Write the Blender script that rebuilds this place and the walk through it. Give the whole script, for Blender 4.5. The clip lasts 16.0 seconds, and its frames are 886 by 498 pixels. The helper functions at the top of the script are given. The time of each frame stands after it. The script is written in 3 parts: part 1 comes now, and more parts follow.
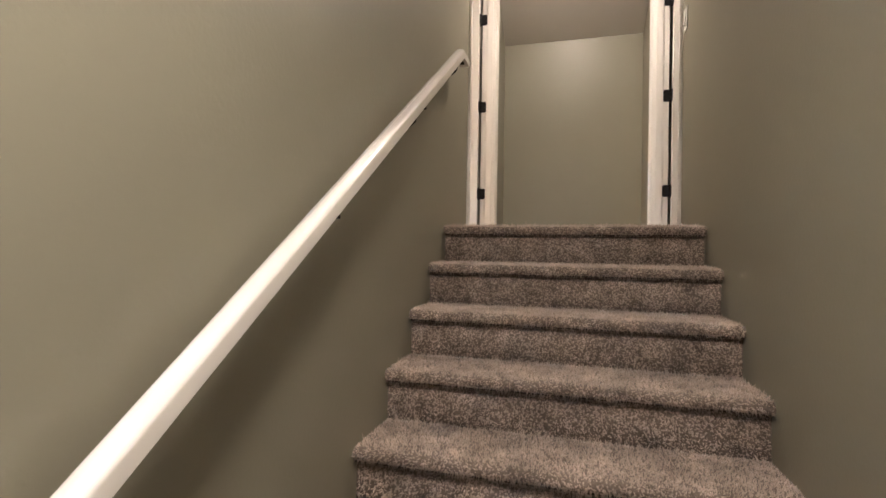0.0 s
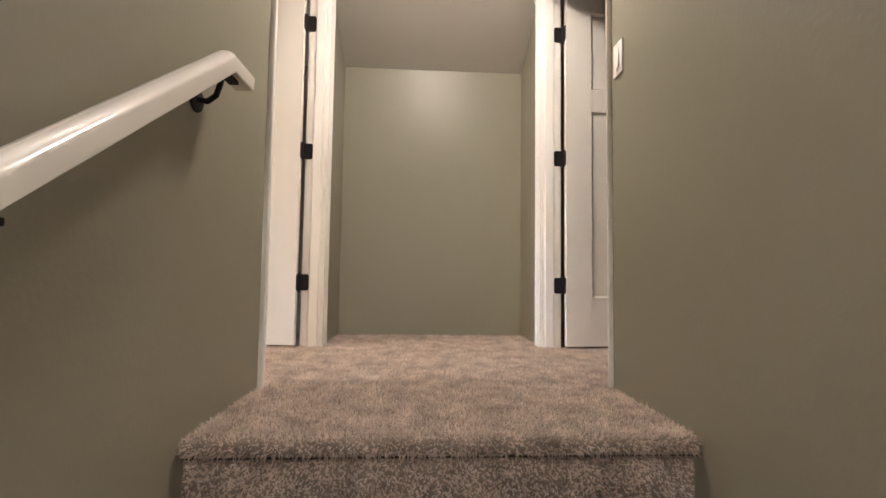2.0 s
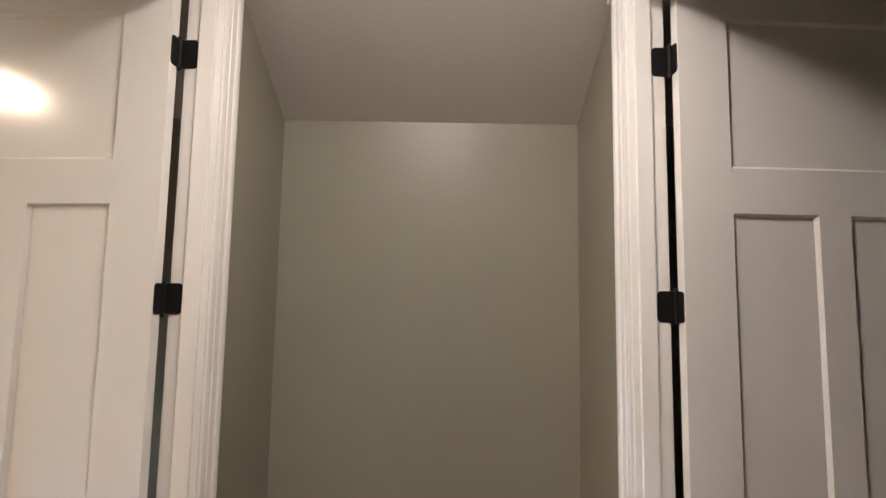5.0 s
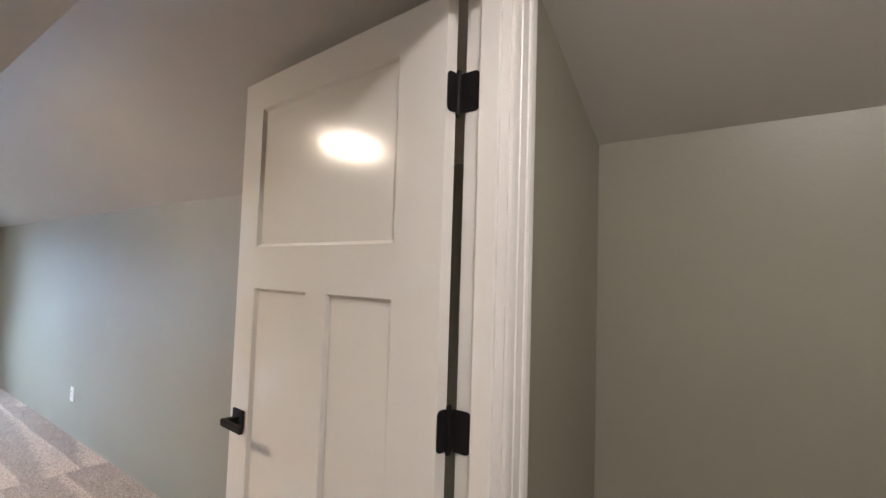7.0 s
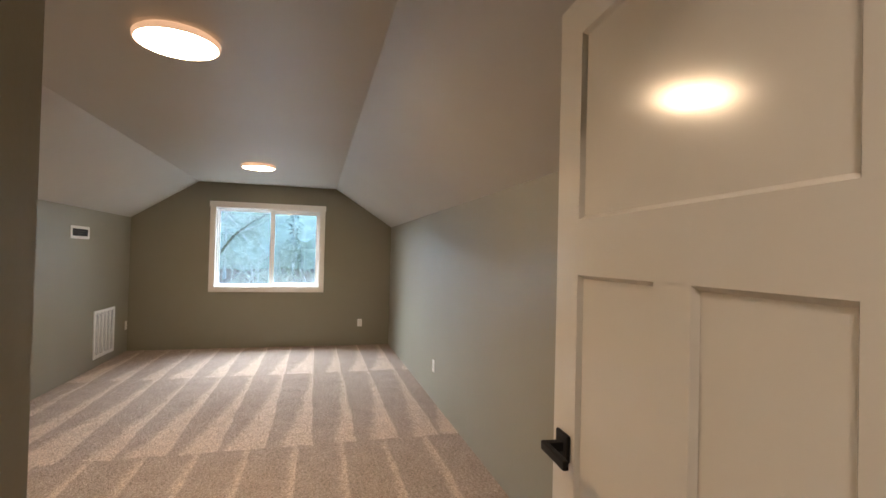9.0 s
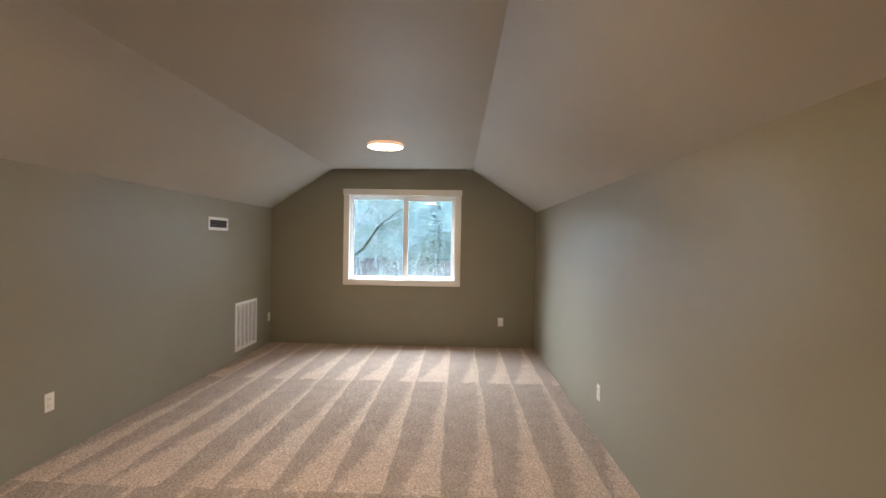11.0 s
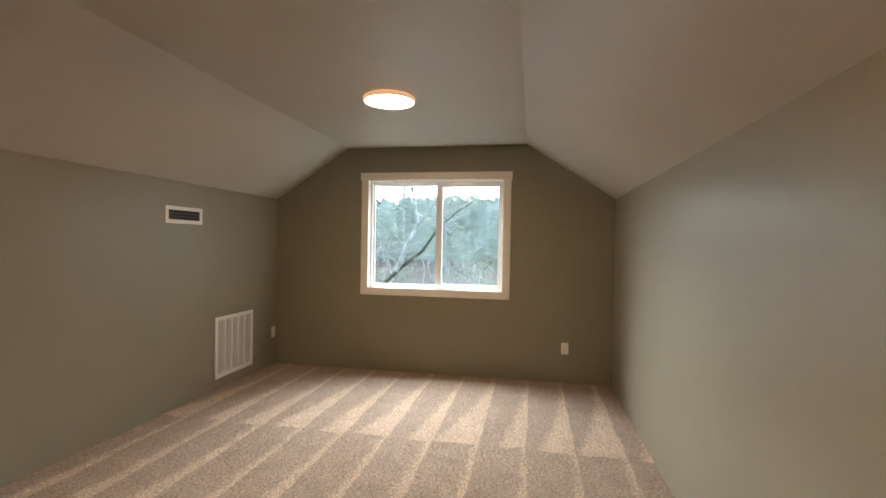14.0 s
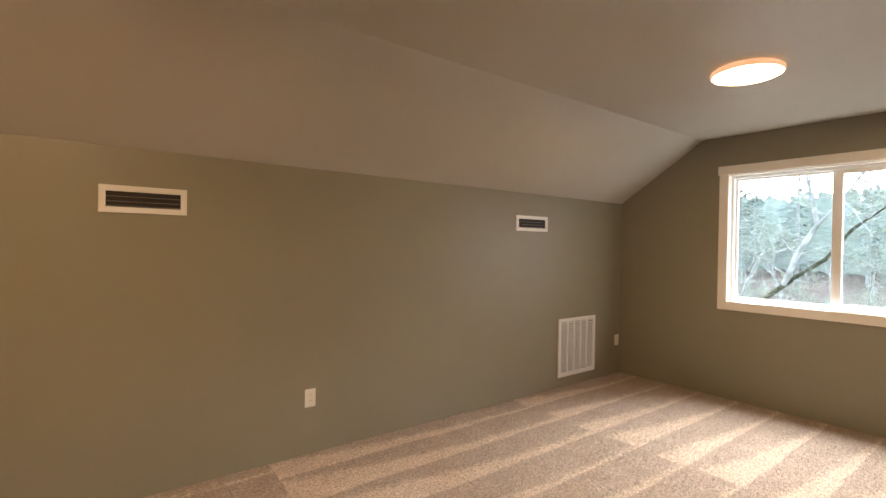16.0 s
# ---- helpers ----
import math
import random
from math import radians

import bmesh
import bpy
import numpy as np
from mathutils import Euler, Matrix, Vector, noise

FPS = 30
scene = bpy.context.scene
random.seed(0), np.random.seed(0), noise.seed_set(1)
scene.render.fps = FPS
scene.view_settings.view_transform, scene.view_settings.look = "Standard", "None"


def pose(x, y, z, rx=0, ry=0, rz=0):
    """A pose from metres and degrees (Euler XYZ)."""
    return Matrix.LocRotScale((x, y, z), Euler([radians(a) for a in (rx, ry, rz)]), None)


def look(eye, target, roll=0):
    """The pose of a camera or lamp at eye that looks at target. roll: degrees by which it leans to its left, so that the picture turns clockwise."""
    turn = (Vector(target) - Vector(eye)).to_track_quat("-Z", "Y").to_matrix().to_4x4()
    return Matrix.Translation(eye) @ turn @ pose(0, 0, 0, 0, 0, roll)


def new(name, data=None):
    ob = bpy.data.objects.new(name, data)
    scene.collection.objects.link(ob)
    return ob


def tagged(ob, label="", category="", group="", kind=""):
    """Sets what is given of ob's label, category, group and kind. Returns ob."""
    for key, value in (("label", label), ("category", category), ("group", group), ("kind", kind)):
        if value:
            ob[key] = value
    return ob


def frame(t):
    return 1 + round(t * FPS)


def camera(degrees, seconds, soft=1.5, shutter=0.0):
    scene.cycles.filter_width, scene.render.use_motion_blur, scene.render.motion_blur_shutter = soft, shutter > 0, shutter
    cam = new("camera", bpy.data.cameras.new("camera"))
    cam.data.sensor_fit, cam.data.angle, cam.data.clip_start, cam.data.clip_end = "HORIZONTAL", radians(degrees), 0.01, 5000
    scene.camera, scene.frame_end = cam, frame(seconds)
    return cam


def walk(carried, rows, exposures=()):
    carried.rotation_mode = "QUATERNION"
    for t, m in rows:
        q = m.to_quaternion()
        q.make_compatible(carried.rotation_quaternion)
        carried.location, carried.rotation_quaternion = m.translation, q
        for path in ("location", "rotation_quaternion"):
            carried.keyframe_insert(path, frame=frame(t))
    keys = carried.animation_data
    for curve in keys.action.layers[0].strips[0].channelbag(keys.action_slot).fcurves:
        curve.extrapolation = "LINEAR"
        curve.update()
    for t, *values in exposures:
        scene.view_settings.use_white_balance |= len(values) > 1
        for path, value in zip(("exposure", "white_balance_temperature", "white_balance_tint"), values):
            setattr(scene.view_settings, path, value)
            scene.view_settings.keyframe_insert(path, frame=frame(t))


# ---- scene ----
cam = camera(86.6, 16.0)
PATH = [
    (0, (-0.007, -4.468, -0.135), (-0.515, -2.534, -0.125), 0.9),
    (0.5, (-0.059, -4.177, 0.006), (-0.284, -2.19, 0.054), 1.0),
    (0.8, (-0.087, -3.95, 0.018), (-0.151, -1.953, 0.119), 1.0),
    (1, (-0.096, -3.793, 0.073), (-0.097, -1.795, 0.159), 0.9),
    (1.5, (-0.121, -3.469, 0.234), (-0.014, -1.474, 0.335), 0.7),
    (2, (-0.099, -3.189, 0.396), (0.021, -1.197, 0.515), 0.8),
    (2.5, (-0.093, -2.921, 0.534), (0.02, -0.927, 0.649), 0.8),
    (3, (-0.028, -2.682, 0.691), (0.075, -0.688, 0.805), 0.7),
    (3.2, (0.003, -2.592, 0.767), (0.1, -0.598, 0.875), 0.7),
    (5.3, (0.083, -1.817, 1.193), (0.028, 0.174, 1.373), 1.1),
    (5.5, (0.089, -1.759, 1.247), (-0.061, 0.227, 1.421), 1.3),
    (6, (0.075, -1.663, 1.38), (-0.407, 0.271, 1.537), 1.6),
    (6.5, (-0.026, -1.516, 1.413), (-0.888, 0.285, 1.532), 1.7),
    (7, (-0.14, -1.387, 1.428), (-1.327, 0.219, 1.534), 1.8),
    (7.5, (-0.23, -1.251, 1.438), (-1.708, 0.093, 1.535), 1.9),
    (8, (-0.293, -1.191, 1.424), (-1.994, -0.143, 1.51), 1.8),
    (8.5, (-0.394, -1.166, 1.411), (-2.235, -0.386, 1.468), 1.5),
    (9, (-0.524, -1.131, 1.402), (-2.455, -0.609, 1.431), 1.4),
    (9.5, (-0.661, -1.126, 1.386), (-2.637, -0.816, 1.384), 1.3),
    (10, (-0.921, -1.038, 1.424), (-2.918, -0.931, 1.393), 1.2),
    (12.5, (-2.406, -1.048, 1.365), (-4.401, -1.19, 1.338), 1.0),
    (13, (-2.674, -0.951, 1.392), (-4.665, -1.142, 1.364), 1.0),
    (13.5, (-2.881, -0.844, 1.388), (-4.868, -1.068, 1.366), 0.8),
    (14, (-3.046, -0.782, 1.363), (-5.01, -1.157, 1.341), 1.0),
    (14.5, (-3.152, -0.789, 1.374), (-5.069, -1.358, 1.346), 1.1),
    (15, (-3.208, -0.839, 1.377), (-4.978, -1.769, 1.346), 1.0),
    (15.5, (-3.241, -0.79, 1.37), (-4.746, -2.107, 1.34), 1.0),
    (16, (-3.221, -0.681, 1.355), (-4.429, -2.275, 1.337), 0.9),
]
EXPOSURE = [(0, 5.4, 5600, 12), (0.7, 5.6, 5700, 13), (1.5, 5.65, 5550, 11), (2.2, 5.55, 5400, 12), (3.0, 5.45, 5300, 13), (5.5, 5.05, 5200, 12), (6.4, 5.0, 4900, 11), (7.0, 4.9, 5000, 10), (7.5, 4.55, 5800, 13),
            (8.0, 4.4, 6100, 13), (9.0, 4.3, 6200, 13), (10.0, 4.27, 6200, 13), (12.5, 4.1, 6650, 13), (13.5, 4.02, 7150, 15), (14.5, 3.95, 7400, 15), (15.0, 4.05, 7450, 15), (15.5, 4.2, 7500, 17), (16.0, 4.37, 7700, 19)]
walk(cam, [(t, look(eye, target, roll)) for t, eye, target, roll in PATH], EXPOSURE)

# ---- world, sun, exposure ----
world = bpy.data.worlds.new("overcast")
scene.world = world
world.use_nodes = True
wn = world.node_tree
sky = wn.nodes.new("ShaderNodeTexSky")
sky.sky_type = "NISHITA"
sky.sun_disc = False
sky.sun_elevation, sky.sun_rotation = radians(40), radians(-106)
sky.air_density, sky.dust_density = 1.0, 1.0
wn.links.new(sky.outputs[0], wn.nodes["Background"].inputs[0])
wn.nodes["Background"].inputs[1].default_value = 0.15
sun = new("sun", bpy.data.lights.new("sun", "SUN"))
sun.data.energy, sun.data.angle, sun.data.color = 2.9, radians(80), (0.84, 0.93, 1.0)
sun.matrix_world = look((-32, -9, 28), (0, 0, 0))

# ---- plan, in metres; the upper floor is z = 0, the north knee wall y = 0 ----
XW = -7.85          # window wall
YS = -3.585         # south knee wall
KH, CH = 1.828, 2.375
YN, YF = -0.856, -2.752   # where the slopes meet the flat ceiling
SLOPE = (CH - KH) / -YN
WXS, WT = {-1: 0.597, 1: 0.628}, 0.104   # stairwell wall faces and thickness
WL, WR = WXS[-1], WXS[1]
SH = 1.15           # unseen flat ceiling over the lower stairs, low enough for the added lamp
XE = 4.4            # end of the east room
RISE, RUN = 0.196, 0.257
LOW = -14 * RISE    # lower floor
NOSE = -2.025
SKEW = 0.025        # the west stair wall runs slightly out of square
JF = -0.535         # far door jamb face
JN = {-1: -1.45, 1: -1.475}  # near door jamb faces
DH = 2.062


# ---- materials ----
def mat(name, base, rough=0.5, metal=0.0, vary=0.06, scale=6.0, bump=0.0, bump_scale=200.0, spec=0.5, coat=0.0):
    m = bpy.data.materials.new(name)
    m.use_nodes = True
    nt = m.node_tree
    b = nt.nodes["Principled BSDF"]
    b.inputs["Roughness"].default_value = rough
    b.inputs["Metallic"].default_value = metal
    b.inputs["Specular IOR Level"].default_value = spec
    b.inputs["Coat Weight"].default_value = coat
    geo = nt.nodes.new("ShaderNodeNewGeometry")
    n1 = nt.nodes.new("ShaderNodeTexNoise")
    n1.inputs["Scale"].default_value, n1.inputs["Detail"].default_value = scale, 6.0
    nt.links.new(geo.outputs["Position"], n1.inputs["Vector"])
    ramp = nt.nodes.new("ShaderNodeValToRGB")
    ramp.color_ramp.elements[0].position, ramp.color_ramp.elements[1].position = 0.3, 0.7
    ramp.color_ramp.elements[0].color = (*[c * (1 - vary) for c in base], 1)
    ramp.color_ramp.elements[1].color = (*[min(1, c * (1 + vary)) for c in base], 1)
    nt.links.new(n1.outputs["Fac"], ramp.inputs["Fac"])
    nt.links.new(ramp.outputs["Color"], b.inputs["Base Color"])
    if bump:
        n2 = nt.nodes.new("ShaderNodeTexNoise")
        n2.inputs["Scale"].default_value, n2.inputs["Detail"].default_value = bump_scale, 3.0
        nt.links.new(geo.outputs["Position"], n2.inputs["Vector"])
        bp = nt.nodes.new("ShaderNodeBump")
        bp.inputs["Strength"].default_value, bp.inputs["Distance"].default_value = bump, 0.002
        nt.links.new(n2.outputs["Fac"], bp.inputs["Height"])
        nt.links.new(bp.outputs["Normal"], b.inputs["Normal"])
    return m


def math_node(nt, op, a, b=None, c=None, clamp=False):
    n = nt.nodes.new("ShaderNodeMath")
    n.operation, n.use_clamp = op, clamp
    for i, v in enumerate((a, b, c)):
        if v is None:
            continue
        if isinstance(v, (int, float)):
            n.inputs[i].default_value = v
        else:
            nt.links.new(v, n.inputs[i])
    return n.outputs[0]


def step_node(nt, v, lo, hi):
    n = nt.nodes.new("ShaderNodeMapRange")
    n.interpolation_type = "SMOOTHSTEP"
    nt.links.new(v, n.inputs["Value"])
    n.inputs["From Min"].default_value, n.inputs["From Max"].default_value = lo, hi
    return n.outputs["Result"]


def carpet_material(name, tracks, gain=1.0):
    """Cut-pile carpet: speckled tufts, soft patches of brushed pile and, in the room, the tracks of a vacuum cleaner."""
    m = bpy.data.materials.new(name)
    m.use_nodes = True
    nt = m.node_tree
    b = nt.nodes["Principled BSDF"]
    b.inputs["Roughness"].default_value = 0.95
    b.inputs["Specular IOR Level"].default_value = 0.15
    b.inputs["Sheen Weight"].default_value = 0.1
    b.inputs["Sheen Roughness"].default_value = 0.5
    geo = nt.nodes.new("ShaderNodeNewGeometry")
    pos = geo.outputs["Position"]

    def noise_at(scale, detail=2.0, rough=0.6):
        n = nt.nodes.new("ShaderNodeTexNoise")
        n.inputs["Scale"].default_value, n.inputs["Detail"].default_value, n.inputs["Roughness"].default_value = scale, detail, rough
        nt.links.new(pos, n.inputs["Vector"])
        return n.outputs["Fac"]
    tuft = noise_at(130.0, 3.0, 0.7)
    fleck = noise_at(55.0, 2.0, 0.5)
    patch = noise_at(7.0 if tracks else 11.0, 4.0, 0.65)
    ramp = nt.nodes.new("ShaderNodeValToRGB")
    e = ramp.color_ramp.elements
    e[0].position, e[1].position = (0.34, 0.66) if tracks else (0.08, 0.92)
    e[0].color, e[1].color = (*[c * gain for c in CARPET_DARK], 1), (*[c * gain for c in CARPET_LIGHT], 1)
    k = math_node(nt, "MULTIPLY_ADD", fleck, 0.35, math_node(nt, "MULTIPLY", tuft, 0.65))
    nt.links.new(k, ramp.inputs["Fac"])
    shade = math_node(nt, "MULTIPLY_ADD", patch, 0.6 if tracks else 2.3, 0.70 if tracks else -0.02)
    if tracks:
        sep = nt.nodes.new("ShaderNodeSeparateXYZ")
        nt.links.new(pos, sep.inputs[0])
        wob = noise_at(2.2, 2.0)
        x = math_node(nt, "MULTIPLY_ADD", wob, 0.16, math_node(nt, "SUBTRACT", sep.outputs["X"], 0.08))
        y = math_node(nt, "MULTIPLY_ADD", wob, 0.05, sep.outputs["Y"])
        # rows of strokes, counted from the window wall
        far = math_node(nt, "LESS_THAN", x, -6.21)
        near = math_node(nt, "GREATER_THAN", x, -4.10)
        middle = math_node(nt, "SUBTRACT", math_node(nt, "SUBTRACT", 1.0, far), near)
        v1 = math_node(nt, "DIVIDE", math_node(nt, "SUBTRACT", x, XW), 1.64)
        v2 = math_node(nt, "DIVIDE", math_node(nt, "ADD", x, 6.21), 2.11)
        v3 = math_node(nt, "DIVIDE", math_node(nt, "ADD", x, 4.10), 2.2)
        u = math_node(nt, "MULTIPLY_ADD", near, 0.31, math_node(nt, "DIVIDE", math_node(nt, "ADD", y, 3.32), 0.32))
        g = math_node(nt, "FRACT", u)
        cell = nt.nodes.new("ShaderNodeTexWhiteNoise")
        cell.noise_dimensions = "2D"
        cv = nt.nodes.new("ShaderNodeCombineXYZ")
        nt.links.new(math_node(nt, "FLOOR", u), cv.inputs[0])
        nt.links.new(math_node(nt, "MULTIPLY_ADD", far, 5.0, near), cv.inputs[1])
        nt.links.new(cv.outputs[0], cell.inputs["Vector"])
        j = math_node(nt, "MULTIPLY_ADD", cell.outputs["Value"], 0.7, 0.65)
        w1 = math_node(nt, "MULTIPLY", math_node(nt, "MULTIPLY_ADD", math_node(nt, "POWER", math_node(nt, "MAXIMUM", v1, 0.0), 2.0), 0.66, 0.09), far)
        w2 = math_node(nt, "MULTIPLY", math_node(nt, "MULTIPLY_ADD", math_node(nt, "POWER", math_node(nt, "MAXIMUM", v2, 0.0), 1.8), 0.62, 0.09), middle)
        w3 = math_node(nt, "MULTIPLY", math_node(nt, "MULTIPLY_ADD", v3, 0.16, 0.09), near)
        wid = math_node(nt, "MULTIPLY", math_node(nt, "ADD", math_node(nt, "ADD", w1, w2), w3), j)
        edge = math_node(nt, "SUBTRACT", math_node(nt, "SUBTRACT", 0.96, g), wid)
        edge = math_node(nt, "ADD", edge, math_node(nt, "MULTIPLY_ADD", noise_at(26.0, 3.0), 0.5, -0.25))
        lit = math_node(nt, "SUBTRACT", 1.0, step_node(nt, edge, -0.12, 0.12))
        lit = math_node(nt, "MULTIPLY", lit, math_node(nt, "SUBTRACT", 1.0, step_node(nt, g, 0.93, 0.99)))
        gain = math_node(nt, "MULTIPLY_ADD", lit, TRACK_GAIN, 1.0 - TRACK_GAIN * 0.4)
        shade = math_node(nt, "MULTIPLY", shade, gain)
    mix = nt.nodes.new("ShaderNodeVectorMath")
    mix.operation = "SCALE"
    nt.links.new(ramp.outputs["Color"], mix.inputs[0])
    nt.links.new(shade, mix.inputs["Scale"])
    nt.links.new(mix.outputs[0], b.inputs["Base Color"])
    bp = nt.nodes.new("ShaderNodeBump")
    bp.inputs["Strength"].default_value, bp.inputs["Distance"].default_value = 0.9, 0.006
    nt.links.new(k, bp.inputs["Height"])
    nt.links.new(bp.outputs["Normal"], b.inputs["Normal"])
    return m


def glow(name, colour, strength):
    m = bpy.data.materials.new(name)
    m.use_nodes = True
    b = m.node_tree.nodes["Principled BSDF"]
    b.inputs["Base Color"].default_value = (0.8, 0.8, 0.8, 1)
    b.inputs["Emission Color"].default_value = (*colour, 1)
    b.inputs["Emission Strength"].default_value = strength
    return m


CARPET_DARK, CARPET_LIGHT, TRACK_GAIN = (0.172, 0.122, 0.090), (0.66, 0.550, 0.458), 0.41
M_WALL = mat("sage_grey_wall_paint", (0.254, 0.2392, 0.181), 0.41, vary=0.03, scale=1.3, bump=0.29, bump_scale=70, spec=0.44)
M_CEIL = mat("pale_ceiling_paint", (0.50, 0.479, 0.428), 0.45, vary=0.03, scale=1.1, bump=0.2, bump_scale=110, spec=0.5)
M_TRIM = mat("white_trim_enamel", (0.80, 0.77, 0.72), 0.34, vary=0.02, scale=3)
M_RAIL = mat("glossy_white_rail_enamel", (0.80, 0.77, 0.72), 0.16, vary=0.02, scale=3)
M_DOOR = mat("white_door_enamel", (0.75, 0.72, 0.665), 0.16, vary=0.02, scale=2, bump=0.01, bump_scale=30)
M_BLACK = mat("black_hardware", (0.009, 0.008, 0.008), 0.55, vary=0.2, scale=40, spec=0.2)
M_PLATE = mat("white_plastic_plate", (0.82, 0.80, 0.76), 0.35, vary=0.01)
M_SEAM_GAP = mat("dark_seam_gap", (0.030, 0.020, 0.014), 0.95, vary=0.3, scale=60)
M_SLOT = mat("dark_slot", (0.02, 0.02, 0.02), 0.7)
M_VENT = mat("white_painted_steel", (0.78, 0.77, 0.74), 0.4, vary=0.02)
M_DUCT_SHADE = mat("duct_shade_black", (0.012, 0.010, 0.009), 0.6, vary=0.2)
M_BLADE = mat("dull_metal_blades", (0.22, 0.195, 0.165), 0.45, vary=0.15)
M_VINYL = mat("white_window_vinyl", (0.80, 0.82, 0.83), 0.35, vary=0.015)
M_CARPET = carpet_material("beige_cut_pile", False, 1.0)
# carpet base darkened so the shade between tufts is in its colour
M_PILE_SHADE = carpet_material("shaded_pile_between_tufts", False, 0.42)
M_CARPET_ROOM = carpet_material("beige_cut_pile_with_vacuum_tracks", True, 1.12)
# room base slightly darker than its tufts, for the same shade
M_PILE_SHADE_ROOM = carpet_material("shaded_room_pile_between_tufts", True, 1.0)
M_LAMP = glow("warm_diffuser", (1.0, 0.69, 0.40), 3.3)
M_LAMP_NEAR = glow("warm_entry_diffuser", (1.0, 0.69, 0.40), 6.8)
M_LAMP_STAIR = glow("warm_stair_diffuser", (1.0, 0.775, 0.56), 3.35)
M_LAMP_UNSEEN = glow("added_lower_diffuser", (1.0, 0.80, 0.61), 4.3)
# weak orange emission for the translucent rim round the diffuser
M_RIM = glow("edge_lit_lamp_rim", (1.0, 0.55, 0.30), 0.035)
M_GLASS = bpy.data.materials.new("tinted_window_glass")
M_GLASS.use_nodes = True
gb = M_GLASS.node_tree.nodes["Principled BSDF"]
# dark tint lowers the brightness of the view through the pane
gb.inputs["Base Color"].default_value = (0.35, 0.40, 0.405, 1)
gb.inputs["Roughness"].default_value = 0.0
gb.inputs["Transmission Weight"].default_value = 1.0
gb.inputs["IOR"].default_value = 1.45


# ---- mesh helpers ----
def box(bm, x0, x1, y0, y1, z0, z1, bevel=0.0):
    """Adds a box, with softened edges if asked."""
    c = Matrix.LocRotScale(((x0 + x1) / 2, (y0 + y1) / 2, (z0 + z1) / 2), None, (abs(x1 - x0), abs(y1 - y0), abs(z1 - z0)))
    r = bmesh.ops.create_cube(bm, size=1.0, matrix=c)
    if bevel:
        edges = list({e for v in r["verts"] for e in v.link_edges})
        bmesh.ops.bevel(bm, geom=edges, offset=bevel, segments=2, affect="EDGES", profile=0.6)
    return bm


def prism_x(bm, yz, x0, x1):
    """Extrudes a polygon of (y, z) from x0 to x1."""
    a = [bm.verts.new((x0, y, z)) for y, z in yz]
    b = [bm.verts.new((x1, y, z)) for y, z in yz]
    bm.faces.new(a)
    bm.faces.new(b[::-1])
    n = len(yz)
    for i in range(n):
        bm.faces.new((a[i], b[i], b[(i + 1) % n], a[(i + 1) % n]))
    return bm


def sweep(bm, profile, path, side, closed_ends=True):
    """Sweeps a closed profile of (across, up) along path points; side is the horizontal across direction."""
    rings = []
    side = Vector(side)
    for i, p in enumerate(path):
        p = Vector(p)
        d0 = (p - Vector(path[i - 1])).normalized() if i else None
        d1 = (Vector(path[i + 1]) - p).normalized() if i < len(path) - 1 else None
        d = ((d0 or d1) + (d1 or d0)).normalized()
        up = side.cross(d).normalized()
        if up.z < 0:
            up = -up
        k = 1.0 / max(0.3, abs(d.dot(d1 or d0)))
        rings.append([bm.verts.new(p + side * a + up * (u * k)) for a, u in profile])
    n = len(profile)
    for r0, r1 in zip(rings, rings[1:]):
        for j in range(n):
            bm.faces.new((r0[j], r0[(j + 1) % n], r1[(j + 1) % n], r1[j]))
    if closed_ends:
        bm.faces.new(rings[0])
        bm.faces.new(rings[-1][::-1])
    return bm


def round_plate(bm, m, w, h, th, r, seg=5):
    """A plate with rounded corners in local x and z, th thick along local y."""
    pts = []
    for cx, cz, a0 in ((w / 2 - r, h / 2 - r, 0), (-w / 2 + r, h / 2 - r, 90), (-w / 2 + r, -h / 2 + r, 180), (w / 2 - r, -h / 2 + r, 270)):
        for k in range(seg + 1):
            a = radians(a0 + 90 * k / seg)
            pts.append((cx + r * math.cos(a), cz + r * math.sin(a)))
    a = [bm.verts.new(m @ Vector((x, -th / 2, z))) for x, z in pts]
    b = [bm.verts.new(m @ Vector((x, th / 2, z))) for x, z in pts]
    bm.faces.new(a)
    bm.faces.new(b[::-1])
    for i in range(len(pts)):
        j = (i + 1) % len(pts)
        bm.faces.new((a[i], b[i], b[j], a[j]))
    return bm


def disc(bm, r, z0, z1, seg=48, bevel=0.0, m=None):
    """A short upright cylinder."""
    mm = (m or Matrix()) @ Matrix.Translation((0, 0, (z0 + z1) / 2))
    res = bmesh.ops.create_cone(bm, cap_ends=True, segments=seg, radius1=r, radius2=r, depth=abs(z1 - z0), matrix=mm)
    if bevel:
        caps = [e for e in {e for v in res["verts"] for e in v.link_edges} if any(len(f.verts) > 4 for f in e.link_faces)]
        bmesh.ops.bevel(bm, geom=caps, offset=bevel, segments=3, affect="EDGES", profile=0.5)
    return bm


def mesh_of(name, bm, material, smooth=False):
    bmesh.ops.recalc_face_normals(bm, faces=bm.faces[:])
    me = bpy.data.meshes.new(name)
    bm.to_mesh(me)
    bm.free()
    me.materials.append(material)
    if smooth:
        for p in me.polygons:
            p.use_smooth = True
    return me


def part(name, bm, material, parent=None, label="", smooth=False):
    ob = new(name, mesh_of(name, bm, material, smooth))
    if parent:
        ob.parent = parent
    return tagged(ob, label=label)


def thing(name, label, category, group="", m=None):
    ob = new(name)
    ob.empty_display_size = 0.1
    if m is not None:
        ob.matrix_basis = m
    return tagged(ob, label=label, category=category, group=group)


def setting(name, bm, material, label, category):
    return tagged(part(name, bm, material), label=label, category=category, kind="structure")


B = bmesh.new


